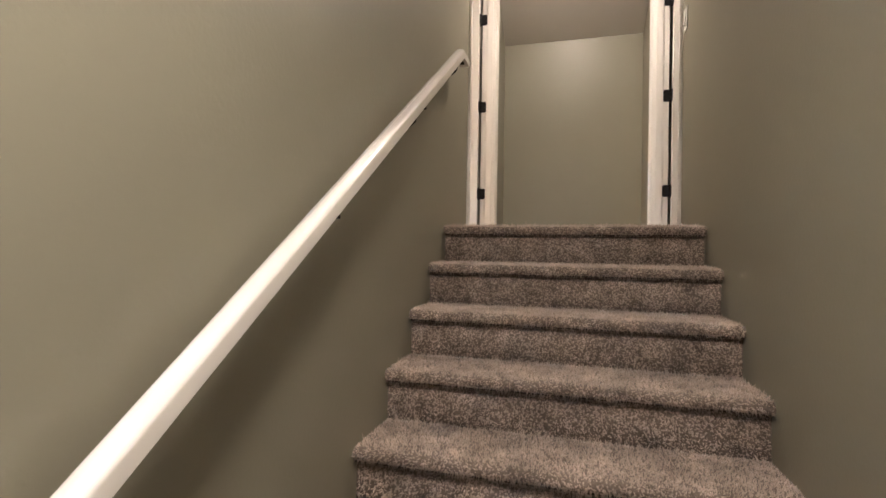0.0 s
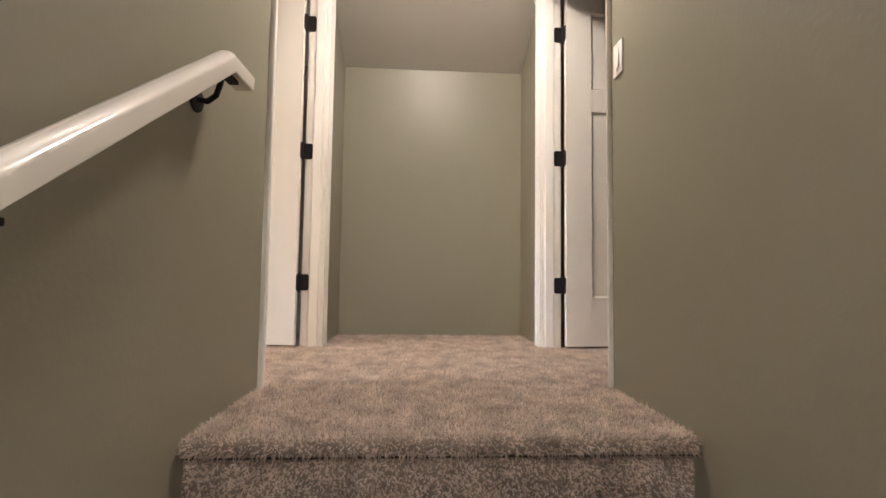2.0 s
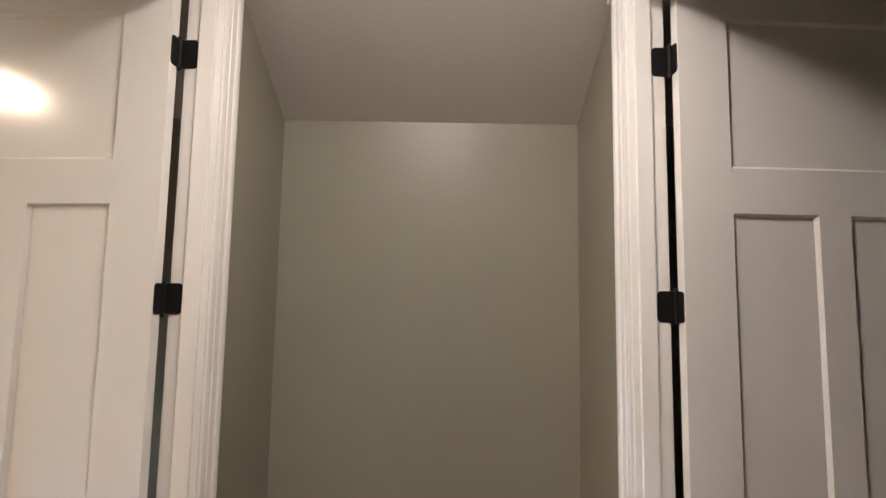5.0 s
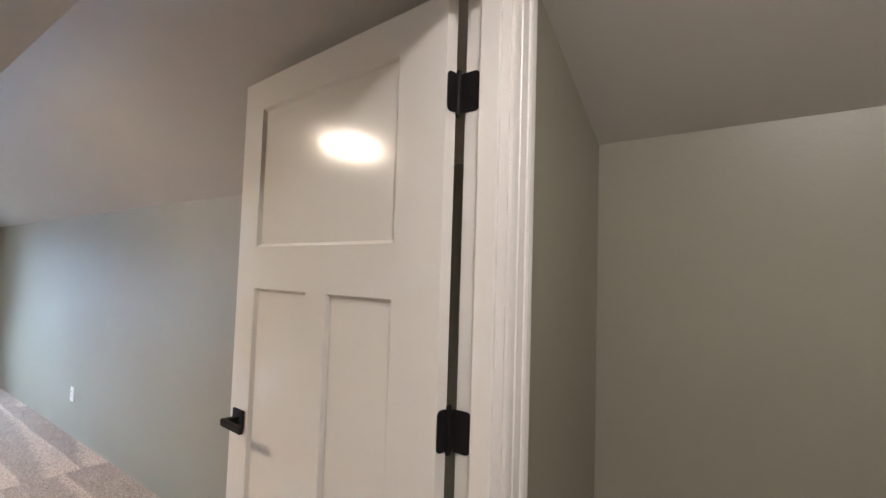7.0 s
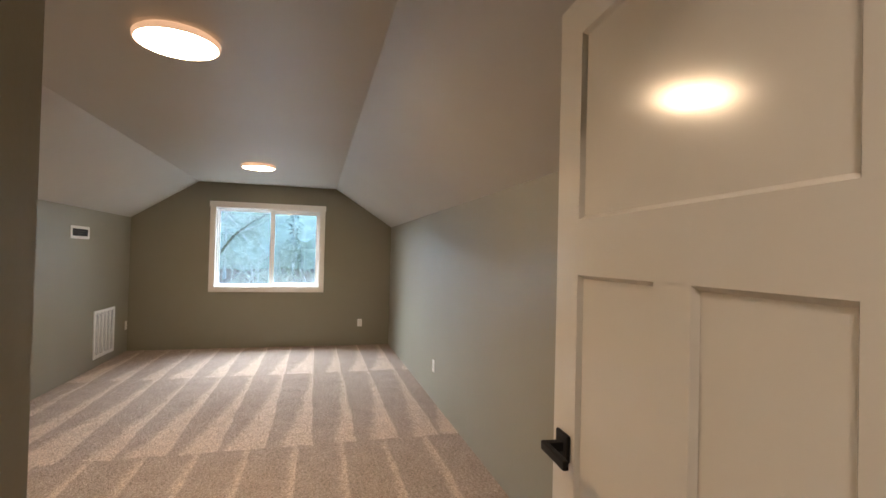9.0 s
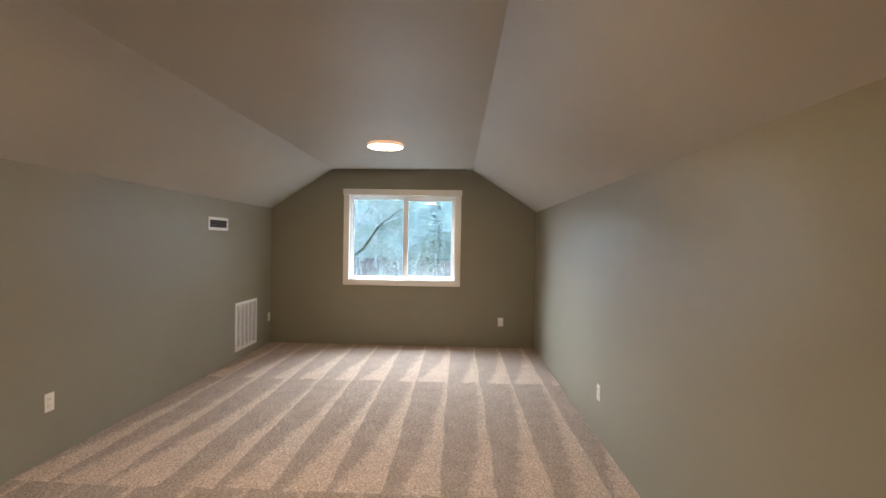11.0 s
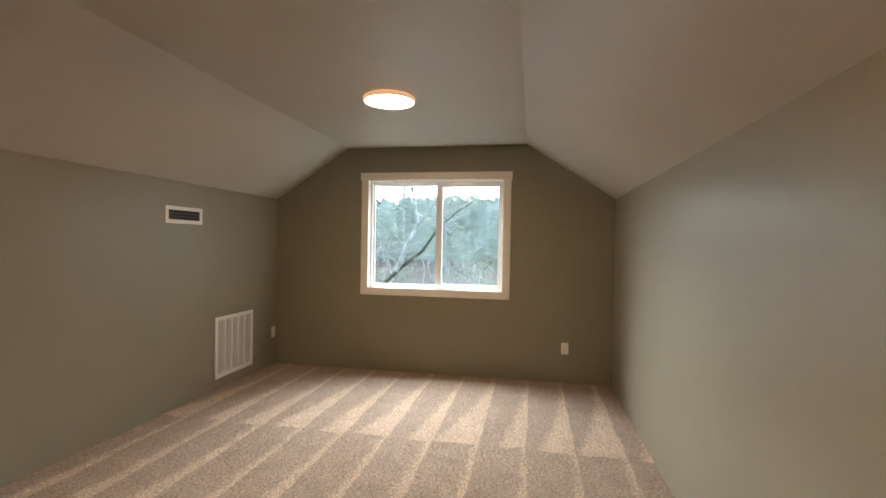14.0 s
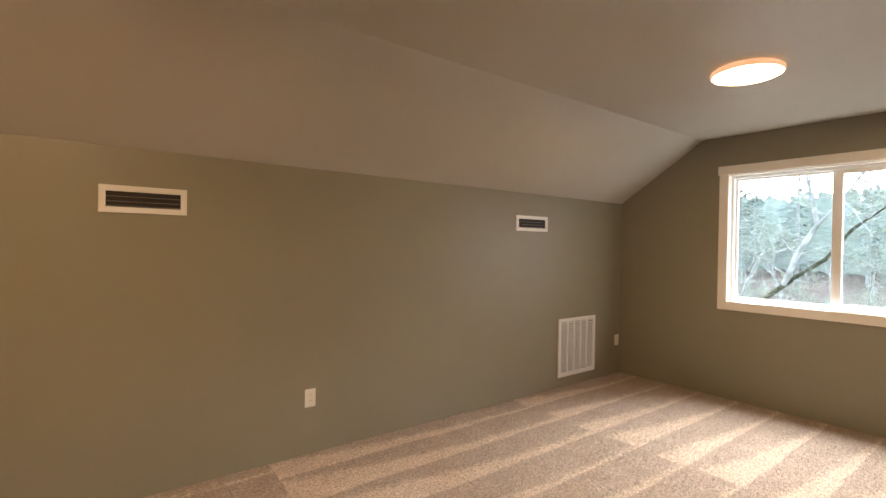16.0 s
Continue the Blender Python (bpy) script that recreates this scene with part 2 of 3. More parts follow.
def skewed(ob):
    """Moves a west stair wall's mesh onto that wall's slightly turned line."""
    for o in (ob, *ob.children_recursive):
        if o.type == "MESH":
            for v in o.data.vertices:
                v.co.x += SKEW * min(0.0, v.co.y)
    return ob


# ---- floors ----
setting("floor_west_room", box(B(), XW, -WL - WT, YS, 0, -0.22, 0), M_PILE_SHADE_ROOM,
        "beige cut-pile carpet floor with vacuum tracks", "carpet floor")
setting("floor_landing", box(B(), -WL - WT, WR + WT, NOSE + 0.04, 0, -0.22, 0), M_PILE_SHADE,
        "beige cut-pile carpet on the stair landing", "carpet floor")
setting("floor_east_room", box(B(), WR + WT, XE, YS, 0, -0.22, 0), M_CARPET,
        "beige cut-pile carpet in the east room", "carpet floor")
setting("floor_lower_hall", box(B(), -1.6, 1.6, -8.0, NOSE - 13 * RUN + 0.03, LOW - 0.2, LOW), M_CARPET,
        "beige carpet in the lower hall", "carpet floor")

# ---- walls ----
setting("wall_north", box(B(), XW - 0.14, XE + 0.12, 0, 0.12, -0.22, KH), M_WALL, "sage grey painted knee wall with light orange-peel texture", "wall")
sw = B()
box(sw, XW - 0.14, -WL - WT, YS - 0.12, YS, -0.22, KH)
box(sw, WR + WT, XE + 0.12, YS - 0.12, YS, -0.22, KH)
setting("wall_south", sw, M_WALL, "sage grey painted knee wall below the sloped ceiling", "wall")
gable = lambda: [(YS, -0.22), (0, -0.22), (0, KH), (YN, CH), (YF, CH), (YS, KH)]
# window opening
WY0, WY1, WZ0, WZ1 = -2.53, -1.065, 0.868, 2.03
ww = B()
prism_x(ww, [(YS, -0.22), (WY0, -0.22), (WY0, CH), (YF, CH), (YS, KH)], XW - 0.14, XW)
prism_x(ww, [(WY1, -0.22), (0, -0.22), (0, KH), (YN, CH), (WY1, CH)], XW - 0.14, XW)
box(ww, XW - 0.14, XW, WY0, WY1, -0.22, WZ0)
box(ww, XW - 0.14, XW, WY0, WY1, WZ1, CH)
setting("wall_window", ww, M_WALL, "sage grey gable wall around the window", "wall")
setting("wall_east", prism_x(B(), gable(), XE, XE + 0.12), M_WALL, "sage grey gable wall of the dark east room", "wall")
for s, nm in ((-1, "wall_stair_west"), (1, "wall_stair_east")):
    jn = JN[s] - 0.015
    jf = JF + 0.015
    w = B()
    x0, x1 = sorted((s * WXS[s], s * (WXS[s] + WT)))
    prism_x(w, [(jf, 0), (0, 0), (0, KH), (jf, KH - jf * SLOPE)], x0, x1)
    prism_x(w, [(jn, DH + 0.015), (jf, DH + 0.015), (jf, KH - jf * SLOPE), (YN, CH), (jn, CH)], x0, x1)
    prism_x(w, [(NOSE + 0.04, 0), (jn, 0), (jn, CH), (NOSE + 0.04, CH)], x0, x1)
    prism_x(w, [(NOSE + 0.04, LOW), (NOSE + 0.04, CH), (YF, CH), (YS, KH), (-5.75, KH), (-5.75, LOW)], x0, x1)
    wob_ = setting(nm, w, M_WALL, "sage grey stairwell wall with a doorway", "wall")
    if s < 0:
        skewed(wob_)
setting("wall_closet", box(B(), -1.60, -WL - WT, YS, -1.65, 0, CH - 0.002), M_WALL, "sage grey wall of a closet beside the stairwell", "wall")
lw = B()
box(lw, -1.72, -1.6, -8.0, -5.75, LOW, -0.22)
box(lw, 1.6, 1.72, -8.0, -5.75, LOW, -0.22)
box(lw, -1.72, 1.72, -8.12, -8.0, LOW, -0.22)
box(lw, -1.72, -WL - WT, -5.75, -5.63, LOW, -0.22)
box(lw, WR + WT, 1.72, -5.75, -5.63, LOW, -0.22)
box(lw, -WL - WT, WR + WT, -5.87, -5.75, -0.1, 1.9)
setting("wall_lower_hall", lw, M_WALL, "sage grey walls of the lower hall", "wall")

# ---- ceilings ----
cl = B()
t = 0.1
prism_x(cl, [(0.12, KH - 0.12 * SLOPE), (YN, CH), (YF, CH), (YS - 0.12, KH - 0.12 * SLOPE), (YS - 0.12, KH + t), (YF, CH + t), (YN, CH + t), (0.12, KH + t)],
        XW - 0.14, XE + 0.12)
setting("ceiling", cl, M_CEIL, "pale painted attic ceiling, flat in the middle and sloped at both sides", "ceiling")
zk = KH - 0.12 * SLOPE
ye = YS - 0.12 - (zk - SH) / SLOPE
setting("ceiling_stairs", prism_x(B(), [(YS - 0.12, zk), (ye, SH), (-5.87, SH), (-5.87, SH + 0.1), (ye, SH + 0.1), (YS - 0.12, zk + 0.1)], -WL - WT - 0.1, WR + WT),
        M_CEIL, "pale ceiling sloping down above the lower stairs", "ceiling")
setting("ceiling_lower_hall", box(B(), -1.72, 1.72, -8.12, -5.75, -0.22, -0.1), M_CEIL, "flat ceiling of the lower hall", "ceiling")

# ---- stairs ----
stairs = thing("staircase", "carpeted staircase in beige cut pile between two painted walls", "stairs")
stairs["kind"] = "structure"


def carpet_step(i):
    """One carpeted step: a rolled nosing over a tucked riser."""
    y, z = NOSE - i * RUN, -i * RISE
    yb = y + RUN + 0.035
    r = 0.021
    if i == 0:
        yb = NOSE + 0.05
    pts = [(yb, z)]
    for k in range(9):
        a = math.pi / 2 + math.pi * k / 8
        pts.append((y + r + r * math.cos(a), z - r + r * math.sin(a)))
    pts += [(y + 0.037, z - 2 * r - 0.001), (y + 0.037, z - 2 * r - 0.006), (y + 0.034, z - 2 * r - 0.012), (y + 0.033, z - RISE + 0.002), (yb + 0.3 if i else yb, z - RISE + 0.002)]
    bm = B()
    nx = 60
    rows = []
    for k in range(nx + 1):
        xl = -WL + SKEW * y
        x = xl - 0.012 + (WR - xl + 0.024) * k / nx
        rows.append([bm.verts.new((x, py + 0.0025 * noise.noise((x * 25, py * 25, pz * 25)), pz + (0.003 * noise.noise((x * 18, py * 30, 3.1)) if j < 10 else 0)))
                     for j, (py, pz) in enumerate(pts)])
    n = len(pts)
    for a, b in zip(rows, rows[1:]):
        for j in range(n - 1):
            bm.faces.new((a[j], a[j + 1], b[j + 1], b[j]))
    return part("step", bm, M_PILE_SHADE, stairs, smooth=True)


for i in range(14):
    carpet_step(i)
    # the seam's dark gap under the rolled nosing, its darkness put into a strip's colour
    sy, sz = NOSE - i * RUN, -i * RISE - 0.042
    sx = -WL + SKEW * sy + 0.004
    part("seam", box(B(), sx, WR - 0.004, sy + 0.008, sy + 0.034, sz - 0.003, sz + 0.001, 0.001), M_SEAM_GAP, stairs, "near-black strip along the seam gap below the nosing")


def pile(name, parent, patches, per_m2, height, material, seed, wide=1.0):
    """Tufts of cut pile over flat patches: (corner, edge a, edge b, normal); one joined mesh of small leaning spikes."""
    rs = np.random.RandomState(seed)
    vs = []
    for c, a, b, nrm in patches:
        c, a, b, nrm = (np.array(q, float) for q in (c, a, b, nrm))
        n = int(np.linalg.norm(np.cross(a, b)) * per_m2)
        p = c + rs.rand(n, 1) * a + rs.rand(n, 1) * b
        h = height * rs.uniform(0.55, 1.15, (n, 1))
        tip = p + nrm * h + rs.normal(0, 0.45, (n, 3)) * h + np.array((0, -0.25, -0.15)) * h
        ua = a / np.linalg.norm(a)
        ub = b / np.linalg.norm(b)
        ang = rs.uniform(0, 6.283, (n, 1))
        r = rs.uniform(0.0020, 0.0040, (n, 1)) * wide
        base = [p + (ua * np.cos(ang + k * 2.0944) + ub * np.sin(ang + k * 2.0944)) * r - nrm * 0.002 for k in range(3)]
        vs.append(np.stack([*base, tip], 1))
    v = np.concatenate(vs).reshape(-1, 3)
    n = len(v) // 4
    f = (np.arange(n)[:, None, None] * 4 + np.array(((0, 1, 3), (1, 2, 3), (2, 0, 3)))[None]).reshape(-1)
    me = bpy.data.meshes.new(name)
    me.vertices.add(4 * n)
    me.vertices.foreach_set("co", v.ravel())
    me.loops.add(9 * n)
    me.loops.foreach_set("vertex_index", f)
    me.polygons.add(3 * n)
    me.polygons.foreach_set("loop_start", np.arange(3 * n) * 3)
    me.update(calc_edges=True)
    me.materials.append(material)
    ob = new(name, me)
    ob.parent = parent
    return tagged(ob, label="upright tufts of beige cut pile", kind="stuff")


def step_patches(i):
    y, z = NOSE - i * RUN, -i * RISE
    x0 = -WL + SKEW * y + 0.004
    a = (WR - 0.004 - x0, 0, 0)
    back = RUN - 0.02 + 0.035 if i else 0.05
    out = [((x0, y + 0.02, z), a, (0, back, 0), (0, 0, 1)), ((x0, y + 0.033, z - RISE + 0.003), a, (0, 0, RISE - 0.060), (0, -0.35, 0))]
    r, n = 0.021, 5
    for k in range(n):
        t0, t1 = (math.pi / 2 + math.pi * q / n for q in (k, k + 1))
        p0 = (x0, y + r + r * math.cos(t0), z - r + r * math.sin(t0))
        p1 = (x0, y + r + r * math.cos(t1), z - r + r * math.sin(t1))
        tm = (t0 + t1) / 2
        out.append((p0, a, tuple(u - w for u, w in zip(p1, p0)), (0, math.cos(tm), math.sin(tm))))
    return out


pile("carpet_pile", stairs, [q for i in range(6) for q in step_patches(i)], 26000, 0.012, M_CARPET, 3)
pile("carpet_pile", bpy.data.objects["floor_landing"], [((-WL - 0.045, NOSE + 0.05, 0), (WL + WR + 0.045, 0, 0), (0, -NOSE - 0.055, 0), (0, 0, 1)),
                                                        ((-0.74, -1.44, 0), (0.12, 0, 0), (0, 0.9, 0), (0, 0, 1)), ((0.63, -1.44, 0), (0.6, 0, 0), (0, 0.9, 0), (0, 0, 1)),
                                                        ((-1.297, -1.44, 0), (0.55, 0, 0), (0, 0.9, 0), (0, 0, 1))], 26000, 0.012, M_CARPET, 4)
pile("carpet_pile", bpy.data.objects["floor_west_room"], [((XW + 0.003, YS + 0.003, 0), (-1.3 - XW, 0, 0), (0, -YS - 0.006, 0), (0, 0, 1))], 12000, 0.006, M_CARPET_ROOM, 5, 1.15)

# ---- doorways and doors ----
def casing_profile(face, out, inner, outer, z1):
    """A moulded casing: thin at the opening, stepping up to a rounded bead at its outer edge; extruded upwards."""
    w = outer - inner
    pts = [(0, 0), (0, 0.009), (0.10, 0.0105), (0.28, 0.0105), (0.30, 0.013), (0.60, 0.0135), (0.63, 0.016), (0.72, 0.0185), (0.86, 0.0190), (0.95, 0.0175), (1, 0.013), (1, 0)]
    bm = B()
    rows = [[bm.verts.new((face + out * d, inner + w * f, z)) for f, d in pts] for z in (0, z1)]
    for k in range(len(pts)):
        j = (k + 1) % len(pts)
        bm.faces.new((rows[0][k], rows[0][j], rows[1][j], rows[1][k]))
    bm.faces.new(rows[0])
    bm.faces.new(rows[1][::-1])
    return bm


def doorway(s, name):
    """Jambs, stops and casings of one doorway; s is -1 for the west wall and 1 for the east wall."""
    d = thing(name, "white painted door lining with stepped casing", "door frame")
    d["kind"] = "structure"
    jn, a, b = JN[s], s * (WXS[s] - 0.001), s * (WXS[s] + WT + 0.001)
    xa, xb = sorted((a, b))
    part("jamb", box(B(), xa, xb, JF, JF + 0.015, 0, DH + 0.015, 0.0015), M_TRIM, d)
    part("jamb", box(B(), xa, xb, jn - 0.015, jn, 0, DH + 0.015, 0.0015), M_TRIM, d)
    part("head_jamb", box(B(), xa, xb, jn, JF, DH, DH + 0.015, 0.0015), M_TRIM, d)
    sa, sb = sorted((s * (WXS[s] + 0.018), s * (WXS[s] + 0.068)))
    part("door_stop", box(B(), sa, sb, JF - 0.011, JF, 0, DH, 0.003), M_TRIM, d)
    part("door_stop", box(B(), sa, sb, jn, jn + 0.011, 0, DH, 0.003), M_TRIM, d)
    part("head_stop", box(B(), sa, sb, jn + 0.011, JF - 0.011, DH - 0.011, DH, 0.003), M_TRIM, d)
    for face, out in ((s * WXS[s], -s), (s * (WXS[s] + WT), s)):
        near = -1.505 if out == -s else jn - 0.09
        part("casing", casing_profile(face, out, JF + 0.005, JF + 0.09, 2.080), M_TRIM, d)
        part("casing", casing_profile(face, out, jn - 0.005, near, 2.080), M_TRIM, d)
        p, q = sorted((face, face + out * 0.024))
        ytop = JF + 0.102
        zs = KH - ytop * SLOPE - 0.004
        hd = prism_x(B(), [(near - 0.012, 2.080), (ytop, 2.080), (ytop, zs), ((KH - 2.165) / SLOPE, 2.160), (near - 0.012, 2.160)], p, q)
        part("head_casing", hd, M_TRIM, d)
    return d


skewed(doorway(-1, "door_frame_west"))
doorway(1, "door_frame_east")


def door_leaf(s, name, angle, label):
    """A three-panel door on black hinges, swung open; the leaf runs along local x from its hinge line."""
    w, h, th, z0 = 0.912, 2.038, 0.035, 0.016
    d = thing(name, label, "door", m=pose(s * (WXS[s] + WT + 0.022) + (SKEW * JF if s < 0 else 0), JF - 0.006, 0, 0, 0, angle))
    d["kind"] = "structure"

    def bx(bm, x0, x1, y0, y1, a, b, bev=0.0):
        # the east leaf mirrors the west one across its own face
        if s > 0:
            y0, y1 = -y1, -y0
        return box(bm, x0, x1, y0, y1, a, b, bev)
    x0, x1 = 0.004, 0.004 + w
    st = 0.152
    st2 = 0.118
    zt0, zt1 = 1.497, 1.953
    zl0, zl1 = 0.29, 1.364
    m0, m1 = 0.412, 0.508
    f0, f1 = 0.002, 0.002 + th
    lf = B()
    bx(lf, x0, x0 + st, f0, f1, z0, z0 + h, 0.0015)
    bx(lf, x1 - st2, x1, f0, f1, z0, z0 + h, 0.0015)
    for a, b in ((z0, zl0), (zl1, zt0), (zt1, z0 + h)):
        bx(lf, x0 + st - 0.002, x1 - st2 + 0.002, f0, f1, a, b)
    bx(lf, m0, m1, f0, f1, zl0 - 0.002, zl1 + 0.002)
    part("leaf", lf, M_DOOR, d)
    for a, b, c, e in ((x0 + st, x1 - st2, zt0, zt1), (x0 + st, m0, zl0, zl1), (m1, x1 - st2, zl0, zl1)):
        pb = B()
        bx(pb, a - 0.004, b + 0.004, f0 + 0.011, f1 - 0.011, c - 0.004, e + 0.004)
        pn = part("panel", pb, M_DOOR, d)
        # sloped sticking round the panel
        sl = B()
        for yo, yi in ((f1 - 0.0005, f1 - 0.0115), (f0 + 0.0005, f0 + 0.0115)):
            if s > 0:
                yo, yi = -yo, -yi
            wd = 0.009
            o = [(a, c), (b, c), (b, e), (a, e)]
            n = [(a + wd, c + wd), (b - wd, c + wd), (b - wd, e - wd), (a + wd, e - wd)]
            vo = [sl.verts.new((px, yo, pz)) for px, pz in o]
            vi = [sl.verts.new((px, yi, pz)) for px, pz in n]
            for k in range(4):
                sl.faces.new((vo[k], vo[(k + 1) % 4], vi[(k + 1) % 4], vi[k]))
        part("panel_moulding", sl, M_DOOR, d)
    for z in (1.833, 1.092, 0.356):
        hb = B()
        # leaf let into the door edge, and the knuckle
        round_plate(hb, pose(0.003, 0.017 * -s, z, 0, 0, 90), 0.034, 0.09, 0.003, 0.012)
        bmesh.ops.create_cone(hb, cap_ends=True, segments=16, radius1=0.0065, radius2=0.0065, depth=0.092, matrix=Matrix.Translation((-0.001, 0, z)))
        for dz in (-0.049, 0.049):
            bmesh.ops.create_uvsphere(hb, u_segments=12, v_segments=6, radius=0.0062, matrix=Matrix.Translation((-0.001, 0, z + dz)))
        part("hinge", hb, M_BLACK, d, "matt black hinge leaf and knuckle")
    # handles on both faces
    hx, hz = x1 - 0.066, 0.935
    for face, out in ((f1, 1), (f0, -1)):
        r0, r1 = sorted((face, face + out * 0.009))
        ros = part("rosette", bx(B(), hx - 0.033, hx + 0.033, r0, r1, hz - 0.033, hz + 0.033, 0.003), M_BLACK, d, "square matt black rosette")
        lv = B()
        r0, r1 = sorted((face + out * 0.008, face + out * 0.05))
        bx(lv, hx - 0.011, hx + 0.011, r0, r1, hz - 0.011, hz + 0.011, 0.002)
        r0, r1 = sorted((face + out * 0.044, face + out * 0.058))
        bx(lv, hx - 0.115, hx + 0.013, r0, r1, hz - 0.011, hz + 0.011, 0.003)
        part("lever", lv, M_BLACK, d, "straight matt black lever handle")
    return d


door_leaf(-1, "door_1", 175.8, "white three-panel door with black hardware, swung open into the room")
door_leaf(1, "door_2", 2.5, "white three-panel door with black hinges, swung open into a dark room")
for s, nm in ((-1, "west"), (1, "east")):
    # jamb-side hinge leaves
    for z in (1.833, 1.092, 0.356):
        hb = B()
        round_plate(hb, pose(s * (WXS[s] + 0.0985), JF - 0.001, z), 0.053, 0.09, 0.003, 0.012)
        jl = part("hinge_leaf", hb, M_BLACK, bpy.data.objects["door_frame_" + nm], "matt black hinge leaf")
        if s < 0:
            skewed(jl)

# ---- handrail ----
rail = thing("handrail", "white painted wooden handrail on black wall brackets", "handrail")
RX, RY, RZ, RS = -0.597 + 0.079, -2.041, 0.914, 0.706
arc = [(0.027 * math.cos(a), 0.008 + 0.016 * math.sin(a)) for a in [math.pi * k / 14 for k in range(15)]]
prof = [(-0.025, -0.022), (-0.023, -0.024), (0.023, -0.024), (0.025, -0.022)] + arc
rl = part("rail", sweep(B(), prof, [(RX, -1.917, RZ), (RX, RY, RZ), (RX, -5.3, RZ + (-5.3 - RY) * RS)], (1, 0, 0)), M_RAIL, rail, "glossy white rounded rail", True)
rl.data.set_sharp_from_angle(angle=radians(35))
for y, drop in ((-2.015, 0.088), (-2.651, 0.102), (-3.36, 0.092), (-4.06, 0.092), (-4.76, 0.092)):
    z = RZ + min(0.0, y - RY) * RS
    bb = B()
    disc(bb, 0.032, 0, 0.007, 28, 0.002, pose(-WL, y, z - drop, 0, 90, 0))
    sweep(bb, [(math.cos(a) * 0.007, math.sin(a) * 0.007) for a in [k * math.pi / 5 for k in range(10)]],
          [(-WL + 0.004, y, z - drop), (-WL + 0.030, y, z - drop - 0.004), (-WL + 0.050, y, z - drop + 0.012), (RX - 0.020, y, z - 0.048), (RX - 0.016, y, z - 0.028)], (0, 1, 0))
    # saddle under the rail, following its slope
    box(bb, RX - 0.012, RX + 0.012, y - 0.032, y + 0.032, z - 0.036, z - 0.026, 0.002)
    part("bracket", bb, M_BLACK, rail, "black wall bracket with a round plate")
skewed(rail)

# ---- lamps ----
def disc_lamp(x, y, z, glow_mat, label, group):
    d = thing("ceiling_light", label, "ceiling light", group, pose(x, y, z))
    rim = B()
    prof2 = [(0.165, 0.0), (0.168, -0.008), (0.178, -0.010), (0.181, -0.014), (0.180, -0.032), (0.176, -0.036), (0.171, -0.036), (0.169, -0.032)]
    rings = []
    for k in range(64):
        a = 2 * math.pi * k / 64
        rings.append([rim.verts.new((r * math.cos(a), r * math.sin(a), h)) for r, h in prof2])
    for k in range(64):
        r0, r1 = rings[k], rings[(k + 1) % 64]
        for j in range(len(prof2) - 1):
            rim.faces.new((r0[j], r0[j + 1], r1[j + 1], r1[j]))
    part("rim", rim, M_RIM, d, "slim translucent rim with a weak warm glow", True)
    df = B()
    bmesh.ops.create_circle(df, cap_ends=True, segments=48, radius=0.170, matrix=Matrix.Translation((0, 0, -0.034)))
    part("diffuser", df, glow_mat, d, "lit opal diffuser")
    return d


disc_lamp(-6.19, -1.78, CH, M_LAMP, "round flush ceiling light, switched on, in the attic room", "attic room ceiling lights")
disc_lamp(-2.92, -1.77, CH, M_LAMP_NEAR, "round flush ceiling light, switched on, in the attic room", "attic room ceiling lights")
disc_lamp(0.05, -1.28, CH, M_LAMP_STAIR, "round flush ceiling light, switched on, above the landing", "stair lights")
# unseen lamp, added to brighten the lower stair walls
disc_lamp(-0.05, -4.6, SH, M_LAMP_UNSEEN, "unseen round ceiling light, added to brighten the lower stairs", "stair lights")

# ---- window ----
win = thing("window_1", "white sliding window with two panes and flat painted casing", "window")
win["kind"] = "structure"
CO = (-2.592, -1.005, 0.808, 2.106)
xi = XW + 0.018
part("casing", box(B(), XW, xi, CO[0], CO[0] + 0.078, CO[2], 2.028, 0.003), M_TRIM, win)
part("casing", box(B(), XW, xi, CO[1] - 0.078, CO[1], CO[2], 2.028, 0.003), M_TRIM, win)
part("sill_casing", box(B(), XW, xi, CO[0] + 0.078, CO[1] - 0.078, CO[2], CO[2] + 0.078, 0.003), M_TRIM, win)
part("head_casing", box(B(), XW, xi + 0.006, CO[0] - 0.010, CO[1] + 0.010, 2.028, CO[3], 0.003), M_TRIM, win)
# painted return and vinyl frame
rt = B()
for a in ((WY0, WY0 + 0.012, WZ0, WZ1), (WY1 - 0.012, WY1, WZ0, WZ1), (WY0 + 0.012, WY1 - 0.012, WZ0, WZ0 + 0.012), (WY0 + 0.012, WY1 - 0.012, WZ1 - 0.012, WZ1)):
    box(rt, XW - 0.09, XW - 0.001, *a)
part("window_return", rt, M_TRIM, win)
FY0, FY1, FZ0, FZ1 = WY0 + 0.012, WY1 - 0.012, WZ0 + 0.012, WZ1 - 0.012


def ring(bm, x0, x1, y0, y1, z0, z1, wdt, bev=0.002):
    box(bm, x0, x1, y0, y0 + wdt, z0, z1, bev)
    box(bm, x0, x1, y1 - wdt, y1, z0, z1, bev)
    box(bm, x0, x1, y0 + wdt, y1 - wdt, z0, z0 + wdt, bev)
    box(bm, x0, x1, y0 + wdt, y1 - wdt, z1 - wdt, z1, bev)
    return bm


